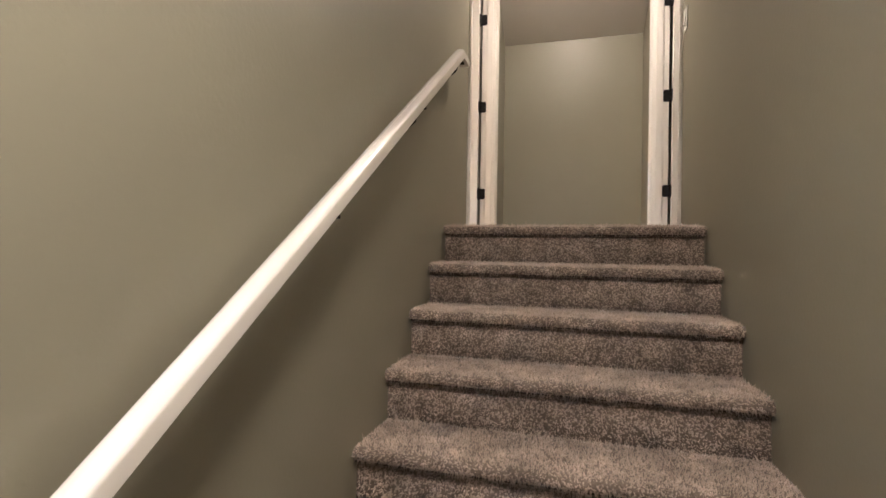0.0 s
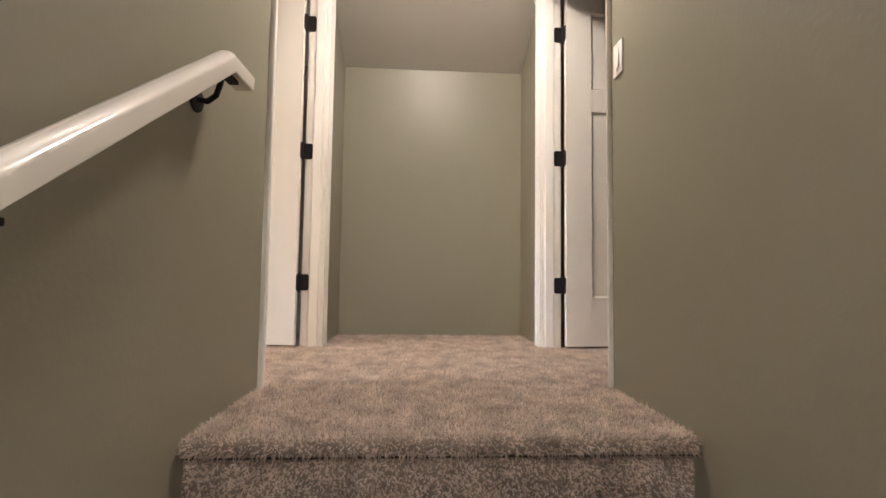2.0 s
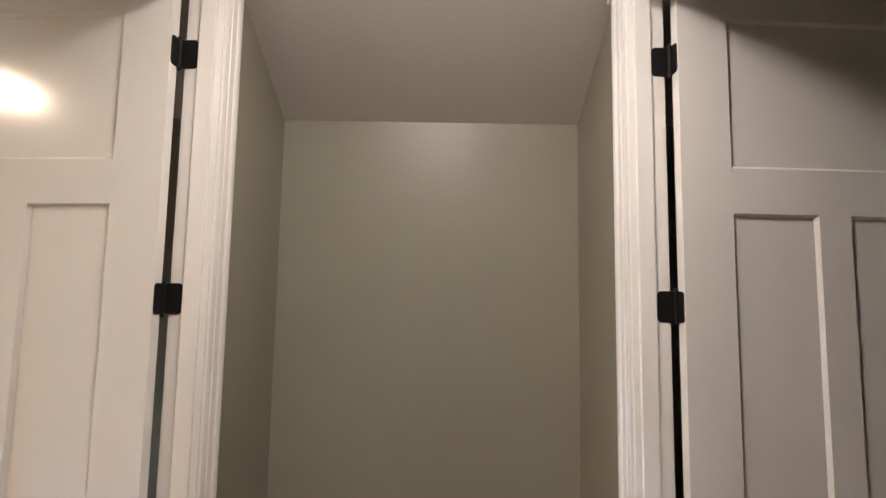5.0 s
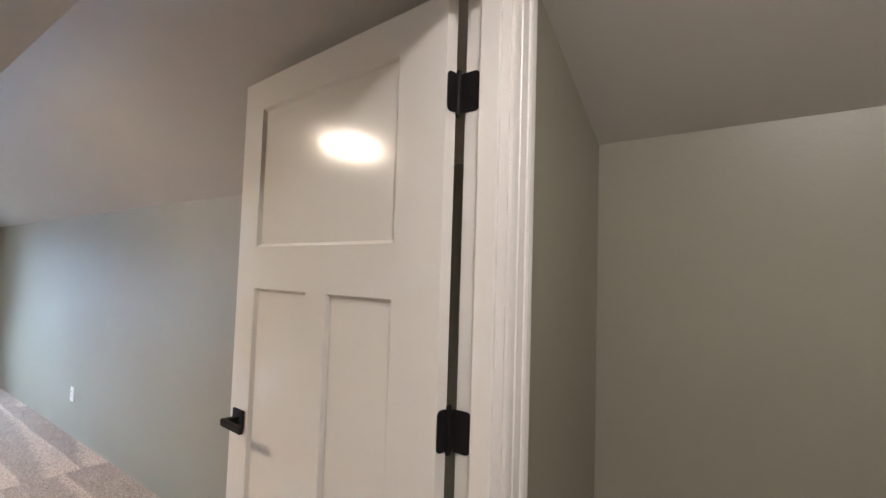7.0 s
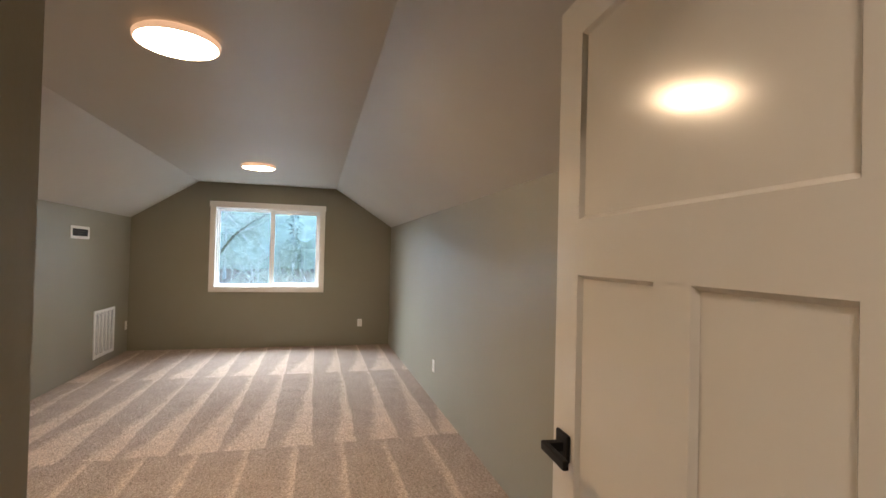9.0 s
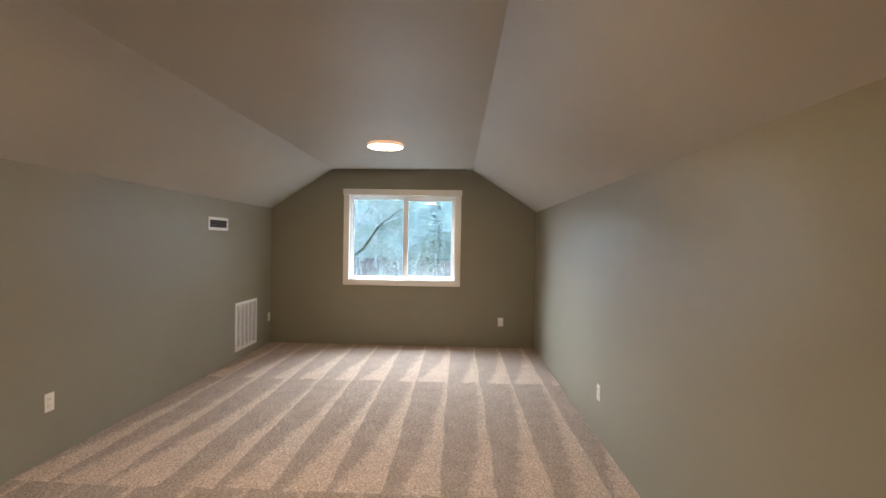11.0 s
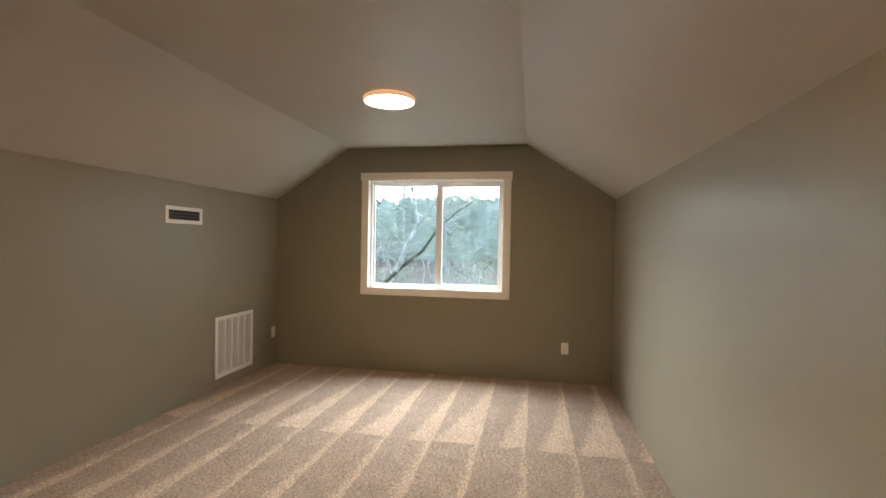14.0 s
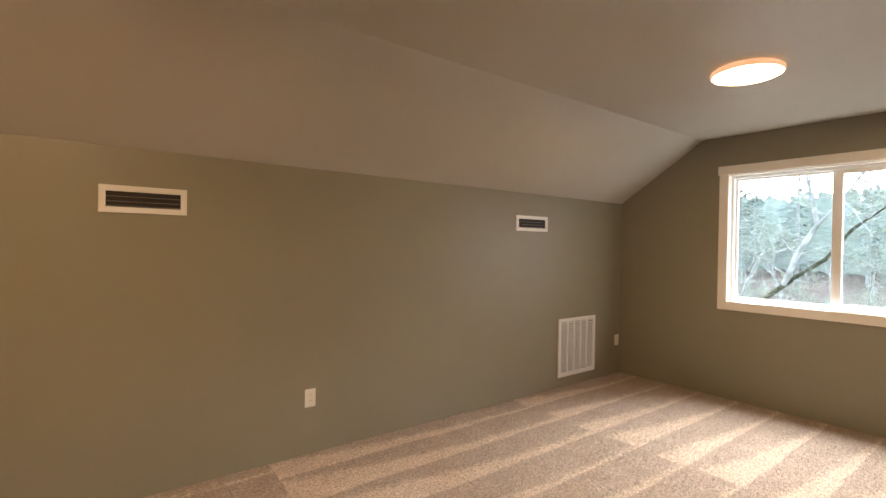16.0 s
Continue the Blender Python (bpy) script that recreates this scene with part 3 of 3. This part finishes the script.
part("window_frame", ring(B(), XW - 0.135, XW - 0.06, FY0, FY1, FZ0, FZ1, 0.022), M_VINYL, win, "white vinyl frame")
YM = -1.757
for nm, y0, y1, x0 in (("sash", FY0 + 0.022, YM + 0.03, XW - 0.125), ("sash", YM - 0.03, FY1 - 0.022, XW - 0.094)):
    wd = 0.020 if x0 < XW - 0.1 else 0.036
    sa = part(nm, ring(B(), x0, x0 + 0.028, y0, y1, FZ0 + 0.022, FZ1 - 0.022, wd), M_VINYL, win, "white vinyl sash")
    g = part("pane", box(B(), x0 + 0.011, x0 + 0.016, y0 + wd - 0.004, y1 - wd + 0.004, FZ0 + 0.018 + wd, FZ1 - 0.018 - wd), M_GLASS, sa, "glass pane, tinted dark to dim the view outside")
    g.visible_shadow = False
part("meeting_rail", box(B(), XW - 0.093, XW - 0.064, YM - 0.032, YM + 0.032, FZ0 + 0.022, FZ1 - 0.022, 0.003), M_VINYL, win)

# ---- wall plates, vents ----
def outlet(m, label):
    """A duplex outlet on a wall; local x across, z up, y out of the wall towards -y."""
    d = thing("wall_outlet", label, "outlet", "wall outlets", m)
    part("cover_plate", box(B(), -0.035, 0.035, -0.006, 0, -0.0575, 0.0575, 0.002), M_PLATE, d)
    for z in (0.02, -0.02):
        f = part("receptacle", box(B(), -0.0165, 0.0165, -0.009, -0.005, z - 0.014, z + 0.014, 0.003), M_PLATE, d)
        for x, h in ((-0.006, 0.009), (0.006, 0.007)):
            part("slot", box(B(), x - 0.001, x + 0.001, -0.0095, -0.0085, z - h / 2 + 0.003, z + h / 2 + 0.003), M_SLOT, f)
    return d


outlet(pose(-4.95, 0, 0.335), "white duplex outlet low on the north knee wall")
outlet(pose(-4.37, YS, 0.360, 0, 0, 180), "white duplex outlet low on the south knee wall")
outlet(pose(-7.79, YS, 0.358, 0, 0, 180), "white duplex outlet on the knee wall beside the gable corner")
outlet(pose(XW, -0.452, 0.345, 0, 0, 90), "white duplex outlet low on the gable wall")

sw = thing("light_switch", "white rocker dimmer switch beside the landing doorway", "light switch", m=pose(WR, -1.572, 1.194, 0, 0, -90))
part("cover_plate", box(B(), -0.037, 0.037, -0.0065, 0, -0.060, 0.060, 0.002), M_PLATE, sw)
part("rocker", prism_x(B(), [(-0.0055, 0.037), (-0.0072, 0.036), (-0.0135, -0.022), (-0.0125, -0.036), (-0.0055, -0.034)], -0.015, 0.015), M_PLATE, sw, "tilted paddle")
for z in (0.049, -0.049):
    part("screw", disc(B(), 0.003, 0, 0.001, 12, 0, pose(0, -0.0065, z, 90, 0, 0)), M_PLATE, sw)


def supply_vent(xc, zc, w, h, label):
    d = thing("air_vent", label, "air vent", "supply vents", pose(xc, YS, zc, 0, 0, 180))
    bd = 0.030
    fr = B()
    for a in ((-w / 2, -w / 2 + bd, -h / 2, h / 2), (w / 2 - bd, w / 2, -h / 2, h / 2), (-w / 2 + bd, w / 2 - bd, -h / 2, -h / 2 + bd), (-w / 2 + bd, w / 2 - bd, h / 2 - bd, h / 2)):
        box(fr, a[0], a[1], -0.008, 0, a[2], a[3], 0.002)
    part("vent_frame", fr, M_VENT, d, "white painted steel frame")
    # near-black sheet puts the duct's shade into colour; the wall behind is solid
    part("duct_back", box(B(), -w / 2 + bd, w / 2 - bd, -0.002, -0.0005, -h / 2 + bd, h / 2 - bd), M_DUCT_SHADE, d, "near-black sheet giving the shade of a duct behind the blades")
    for f in (0.06, 0.36, 0.68):
        z = -h / 2 + bd + (h - 2 * bd) * f
        bl = B()
        prism_x(bl, [(-0.0066, z - 0.0012), (-0.0058, z - 0.0018), (-0.0026, z + 0.0006), (-0.0034, z + 0.0012)], -w / 2 + bd, w / 2 - bd)
        part("blade", bl, M_BLADE, d)
    return d


supply_vent(-6.426, 1.558, 0.412, 0.137, "white framed supply vent with dark blades high on the knee wall")
supply_vent(-3.46, 1.562, 0.392, 0.139, "white framed supply vent with dark blades high on the knee wall")


def return_grille(xc, z0, z1, w):
    d = thing("return_grille", "white steel return-air grille with five columns of louvres near the floor", "air vent", m=pose(xc, YS, 0, 0, 0, 180))
    bd = 0.035
    fr = B()
    for a in ((-w / 2, -w / 2 + bd, z0, z1), (w / 2 - bd, w / 2, z0, z1), (-w / 2 + bd, w / 2 - bd, z0, z0 + bd), (-w / 2 + bd, w / 2 - bd, z1 - bd, z1)):
        box(fr, a[0], a[1], -0.012, 0, a[2], a[3], 0.003)
    part("grille_frame", fr, M_VENT, d)
    # same near-black sheet for the shade behind the louvres
    part("filter_back", box(B(), -w / 2 + bd, w / 2 - bd, -0.0015, -0.0005, z0 + bd, z1 - bd), M_DUCT_SHADE, d, "near-black sheet giving the shade of the filter space")
    iw = w - 2 * bd
    cols = 5
    slat = None
    for c in range(cols):
        xa = -w / 2 + bd + iw * c / cols
        if c:
            part("grille_bar", box(B(), xa - 0.008, xa + 0.008, -0.011, -0.002, z0 + bd, z1 - bd), M_VENT, d)
        n = 30
        for k in range(n):
            z = z0 + bd + (z1 - z0 - 2 * bd) * (k + 0.5) / n
            if slat is None:
                sb = B()
                a = iw / cols / 2
                v = [sb.verts.new(p) for p in ((-a, -0.0095, -0.0040), (a, -0.0095, -0.0040), (a, -0.0040, 0.0030), (-a, -0.0040, 0.0030),
                                               (-a, -0.0085, -0.0050), (a, -0.0085, -0.0050), (a, -0.0032, 0.0020), (-a, -0.0032, 0.0020))]
                for fidx in ((0, 1, 2, 3), (7, 6, 5, 4), (0, 4, 5, 1), (2, 6, 7, 3), (1, 5, 6, 2), (0, 3, 7, 4)):
                    sb.faces.new([v[q] for q in fidx])
                slat = mesh_of("louvre", sb, M_VENT)
            o = new("louvre", slat)
            o.parent = d
            o.location = (xa + iw / cols / 2, 0, z)
    return d


return_grille(-7.105, 0.098, 0.660, 0.575)

# ---- outside ----
M_GROUND = mat("leaf_litter_ground", (0.045, 0.031, 0.024), 0.9, vary=0.4, scale=0.4)
M_BARK = mat("pale_lichen_bark", (0.46, 0.46, 0.44), 0.9, vary=0.4, scale=5.0)
M_MOSS = mat("mossy_dark_bark", (0.085, 0.085, 0.05), 0.95, vary=0.6, scale=6.0)
M_LICHEN = mat("grey_green_lichen_twigs", (0.37, 0.41, 0.345), 0.9, vary=0.4, scale=1.5)
M_OLIVE = mat("olive_leaves", (0.15, 0.165, 0.07), 0.8, vary=0.4, scale=2.0)
M_FIR = mat("blue_green_needles", (0.19, 0.25, 0.235), 0.9, vary=0.4, scale=0.8)
# ridge and far woods: haze is mixed into the base colours
M_RIDGE_HAZE = mat("haze_tinted_ridge", (0.40, 0.47, 0.52), 0.95, vary=0.12, scale=0.05)
M_FAR_HAZE = mat("haze_tinted_far_woods", (0.33, 0.375, 0.325), 0.95, vary=0.35, scale=0.15)


def land(x, y):
    d = -x - 8
    z = -3.0 + 0.025 * d + 0.8 * noise.noise((x * 0.06, y * 0.06, 0)) * min(1, d / 25)
    z += max(0, d - 55) * 0.105 * (1 + 0.35 * noise.noise((y * 0.012, 5, 0)))
    return min(z, 19 + 6 * noise.noise((y * 0.01, x * 0.01, 2)))


gr = B()
gx = [-(8.05 + 2.2 * k ** 1.75) for k in range(40)]
gy = [-1.8 + (j - 16) * abs(j - 16) ** 0.9 * 2.4 for j in range(33)]
gv = {(i, j): gr.verts.new((x, y, land(x, y))) for i, x in enumerate(gx) for j, y in enumerate(gy)}
for i in range(len(gx) - 1):
    for j in range(len(gy) - 1):
        gr.faces.new((gv[i, j], gv[i + 1, j], gv[i + 1, j + 1], gv[i, j + 1]))
setting("ground", gr, M_GROUND, "brown leaf-strewn hillside beyond the house", "ground")


def limb(bm, pts, r0, r1, seg=6):
    """A tapered, slightly crooked tube through pts."""
    rings = []
    n = len(pts)
    for i, p in enumerate(pts):
        p = Vector(p)
        d = (Vector(pts[min(i + 1, n - 1)]) - Vector(pts[max(i - 1, 0)])).normalized()
        a = d.orthogonal().normalized()
        b = d.cross(a)
        r = r0 + (r1 - r0) * i / (n - 1)
        rings.append([bm.verts.new(p + (a * math.cos(k * 6.2832 / seg) + b * math.sin(k * 6.2832 / seg)) * r) for k in range(seg)])
    for q0, q1 in zip(rings, rings[1:]):
        best = min(range(seg), key=lambda s: sum((q0[k].co - q1[(k + s) % seg].co).length for k in range(seg)))
        for k in range(seg):
            bm.faces.new((q0[k], q0[(k + 1) % seg], q1[(k + 1 + best) % seg], q1[(k + best) % seg]))


def grow(rng, wood, twig, leaves, p, d, length, r, level, top, density):
    """Grows a limb from p along d, and its branches."""
    pts = [Vector(p)]
    n = 5 if level < 2 else 4
    for i in range(n):
        d = (d + Vector((rng.gauss(0, 0.16), rng.gauss(0, 0.16), rng.gauss(0.05, 0.12)))).normalized()
        pts.append(pts[-1] + d * (length / n))
    limb(wood if level < 2 else twig, pts, r, r * 0.45, 6 if level < 1 else (4 if level < 2 else 3))
    if level >= top:
        for k in range(int(density * 2.2)):
            q = pts[rng.randrange(1, len(pts))] + Vector((rng.gauss(0, 0.16), rng.gauss(0, 0.16), rng.gauss(0, 0.14)))
            a = Vector((rng.gauss(0, 1), rng.gauss(0, 1), rng.gauss(0, 1))).normalized() * rng.uniform(0.025, 0.07)
            b = a.orthogonal().normalized() * rng.uniform(0.006, 0.018)
            leaves.append((q - a, q + b, q + a, q - b))
        return
    for k in range(rng.randrange(4, 6) if level < 1 else rng.randrange(3, 5)):
        f = rng.uniform(0.35, 1.0)
        i = min(n - 1, int(f * n))
        q = pts[i].lerp(pts[i + 1], f * n - i)
        side = Vector((rng.gauss(0, 1), rng.gauss(0, 1), rng.gauss(0.25, 0.5))).normalized()
        grow(rng, wood, twig, leaves, q, (d * 0.6 + side).normalized(), length * rng.uniform(0.45, 0.7), r * 0.5, level + 1, top, density)


def leaf_mesh(leaves):
    bm = B()
    for q in leaves:
        bm.faces.new([bm.verts.new(p) for p in q])
    return bm


def oak(x, y, h, seed, label, leaf_mat, density=10, limbs=()):
    rng = random.Random(seed)
    t_ = thing("tree", label, "tree", "trees outside")
    base = Vector((x, y, land(x, y) - 0.1))
    wood, twig, leaves = B(), B(), []
    if limbs:
        for pts, r0, r1 in limbs:
            if r0 > 0.1:
                mossy = B()
                limb(mossy, pts, r0, r1, 8)
                part("mossy_limb", mossy, M_MOSS, t_, "dark mossy leaning limb", True)
            else:
                limb(wood, pts, r0, r1, 8)
            for k in range(2 * len(pts)):
                i = rng.randrange(1, len(pts) - 1) if len(pts) > 2 else 0
                q = Vector(pts[i]).lerp(Vector(pts[i + 1]), rng.random())
                side = Vector((rng.gauss(0, 0.7), rng.gauss(0, 1), rng.gauss(0.4, 0.6))).normalized()
                grow(rng, wood, twig, leaves, q, side, rng.uniform(0.7, 1.8), 0.028, 1, 3, density)
    else:
        grow(rng, wood, twig, leaves, base, Vector((rng.gauss(0, 0.18), rng.gauss(0, 0.18), 1)).normalized(), h, h * 0.017, 0, 3, density)
    part("trunk", wood, M_BARK, t_, "pale lichen-covered trunk and limbs", True)
    part("twigs", twig, M_LICHEN, t_, "bare grey-green twigs")
    part("crown", leaf_mesh(leaves), leaf_mat, t_, "sparse grey-green crown")
    return t_


def fir(x, y, h, seed, label):
    rng = random.Random(seed)
    t_ = thing("conifer", label, "tree", "conifers outside")
    z0 = land(x, y) - 0.1
    tr = B()
    limb(tr, [(x, y, z0), (x + 0.05, y, z0 + h * 0.5), (x, y, z0 + h)], h * 0.014, 0.02, 6)
    part("trunk", tr, M_BARK, t_)
    fo = []
    for k in range(int(h * 26)):
        f = rng.random() ** 1.3
        z = z0 + h * (0.15 + 0.85 * f)
        rr = (1 - f) ** 0.8 * h * 0.17 * rng.uniform(0.6, 1.1) + 0.12
        a = rng.uniform(0, 6.283)
        d = Vector((math.cos(a), math.sin(a), -0.25))
        c = Vector((x, y, z))
        s_ = Vector((-math.sin(a), math.cos(a), 0))
        for q in range(4):
            m = c + d * rr * rng.uniform(0.35, 1.0) + s_ * rng.gauss(0, rr * 0.18) + Vector((0, 0, rng.gauss(0, 0.1)))
            l_ = rng.uniform(0.12, 0.32)
            fo.append((m - d * l_, m + s_ * l_ * 0.45, m + d * l_, m - s_ * l_ * 0.45))
    part("crown", leaf_mesh(fo), M_FIR, t_, "drooping blue-green needles")
    return t_


# the leaning oak just outside the window
lean = [([(-20.0, -8.2, -3.0), (-20.0, -7.2, -1.2), (-20.0, -6.2, -0.1), (-20.0, -5.4, 0.62), (-20.1, -4.8, 1.1), (-20.2, -4.25, 1.95), (-20.3, -3.6, 2.55), (-20.3, -3.0, 2.9)], 0.102, 0.02),
        ([(-20.0, -5.75, 0.3), (-19.8, -5.4, 1.2), (-19.7, -4.9, 2.1), (-19.7, -5.05, 2.9), (-19.8, -5.25, 3.8), (-19.9, -5.2, 5.0)], 0.085, 0.025),
        ([(-19.7, -4.95, 2.0), (-19.5, -4.4, 2.6), (-19.4, -3.9, 3.4)], 0.05, 0.02)]
oak(-20.0, -8.2, 6, 5, "leaning oak with mossy pale limbs on the slope outside", M_LICHEN, 5, lean)
rg = random.Random(11)
k = 0
for i in range(38):
    x = -rg.uniform(22, 62)
    y = -1.8 + (-x - 2) * rg.uniform(-0.62, 0.32)
    oak(x, y, rg.uniform(2.4, 4.3), 100 + i, "bare lichen-covered tree in the woods outside" if i % 5 else "thin tree with olive leaves in the woods outside",
        M_LICHEN if i % 5 else M_OLIVE, 9)
for x, y, h in ((-17.5, 1.4, 4.2), (-19.0, -1.4, 3.4)):
    k += 1
    oak(x, y, h, 60 + k, "young tree with olive leaves close to the house", M_OLIVE, 7)
for i, (x, y, h) in enumerate(((-52, -14.5, 14), (-58, -11, 14.5), (-64, -22, 13), (-60, 2, 11), (-66, -4, 12), (-48, 6, 10), (-70, 9, 13), (-55, -20, 11))):
    fir(x, y, h, 300 + i, "tall blue-green conifer on the hillside outside")
# low brush along the edge of the woods
for i in range(26):
    x = -rg.uniform(18, 36)
    y = -1.8 + (-x - 2) * rg.uniform(-0.55, 0.30)
    oak(x, y, rg.uniform(1.1, 1.9), 500 + i, "low leafless brush on the slope outside", M_LICHEN, 12)
# woods on the far hill
fw = B()
verts = []
rg = random.Random(21)
for i in range(2600):
    x = -rg.uniform(66, 190)
    y = -1.8 + (-x) * rg.uniform(-0.75, 0.5)
    z = land(x, y)
    h = rg.uniform(3.5, 8.5)
    for q in range(5):
        c = Vector((x + rg.gauss(0, 0.8), y + rg.gauss(0, 0.9), z + h * (0.15 + q * 0.18)))
        w = h * 0.24 * (1.15 - q * 0.2) * rg.uniform(0.6, 1.2)
        fw.faces.new([fw.verts.new(c + Vector(v) * w) for v in ((0, -1, -0.5), (0.3, 0.1, -0.9), (0, 1, -0.4), (-0.2, rg.uniform(-0.3, 0.3), 1.1))])
tagged(part("far_woods", fw, M_FAR_HAZE), label="grey-green woods covering the far hill, haze put into their colour", category="woods", kind="stuff")
# ridge behind the woods, its pale blue standing in for haze
rd = B()
rows = []
for k in range(61):
    y = -520 + 20 * k
    h = 30 + 9 * noise.noise((y * 0.006, 3.3, 0)) + 5 * noise.noise((y * 0.02, 1.1, 0)) + 10 * math.exp(-((y - 45) / 60) ** 2)
    rows.append([rd.verts.new((x, y, z)) for x, z in ((-380, -4), (-400, h * 0.6), (-430, h), (-470, -4))])
for p, q in zip(rows, rows[1:]):
    for j in range(3):
        rd.faces.new((p[j], q[j], q[j + 1], p[j + 1]))
setting("backdrop_ridge", rd, M_RIDGE_HAZE, "distant wooded ridge, its pale blue-grey colour imitating haze", "hill")
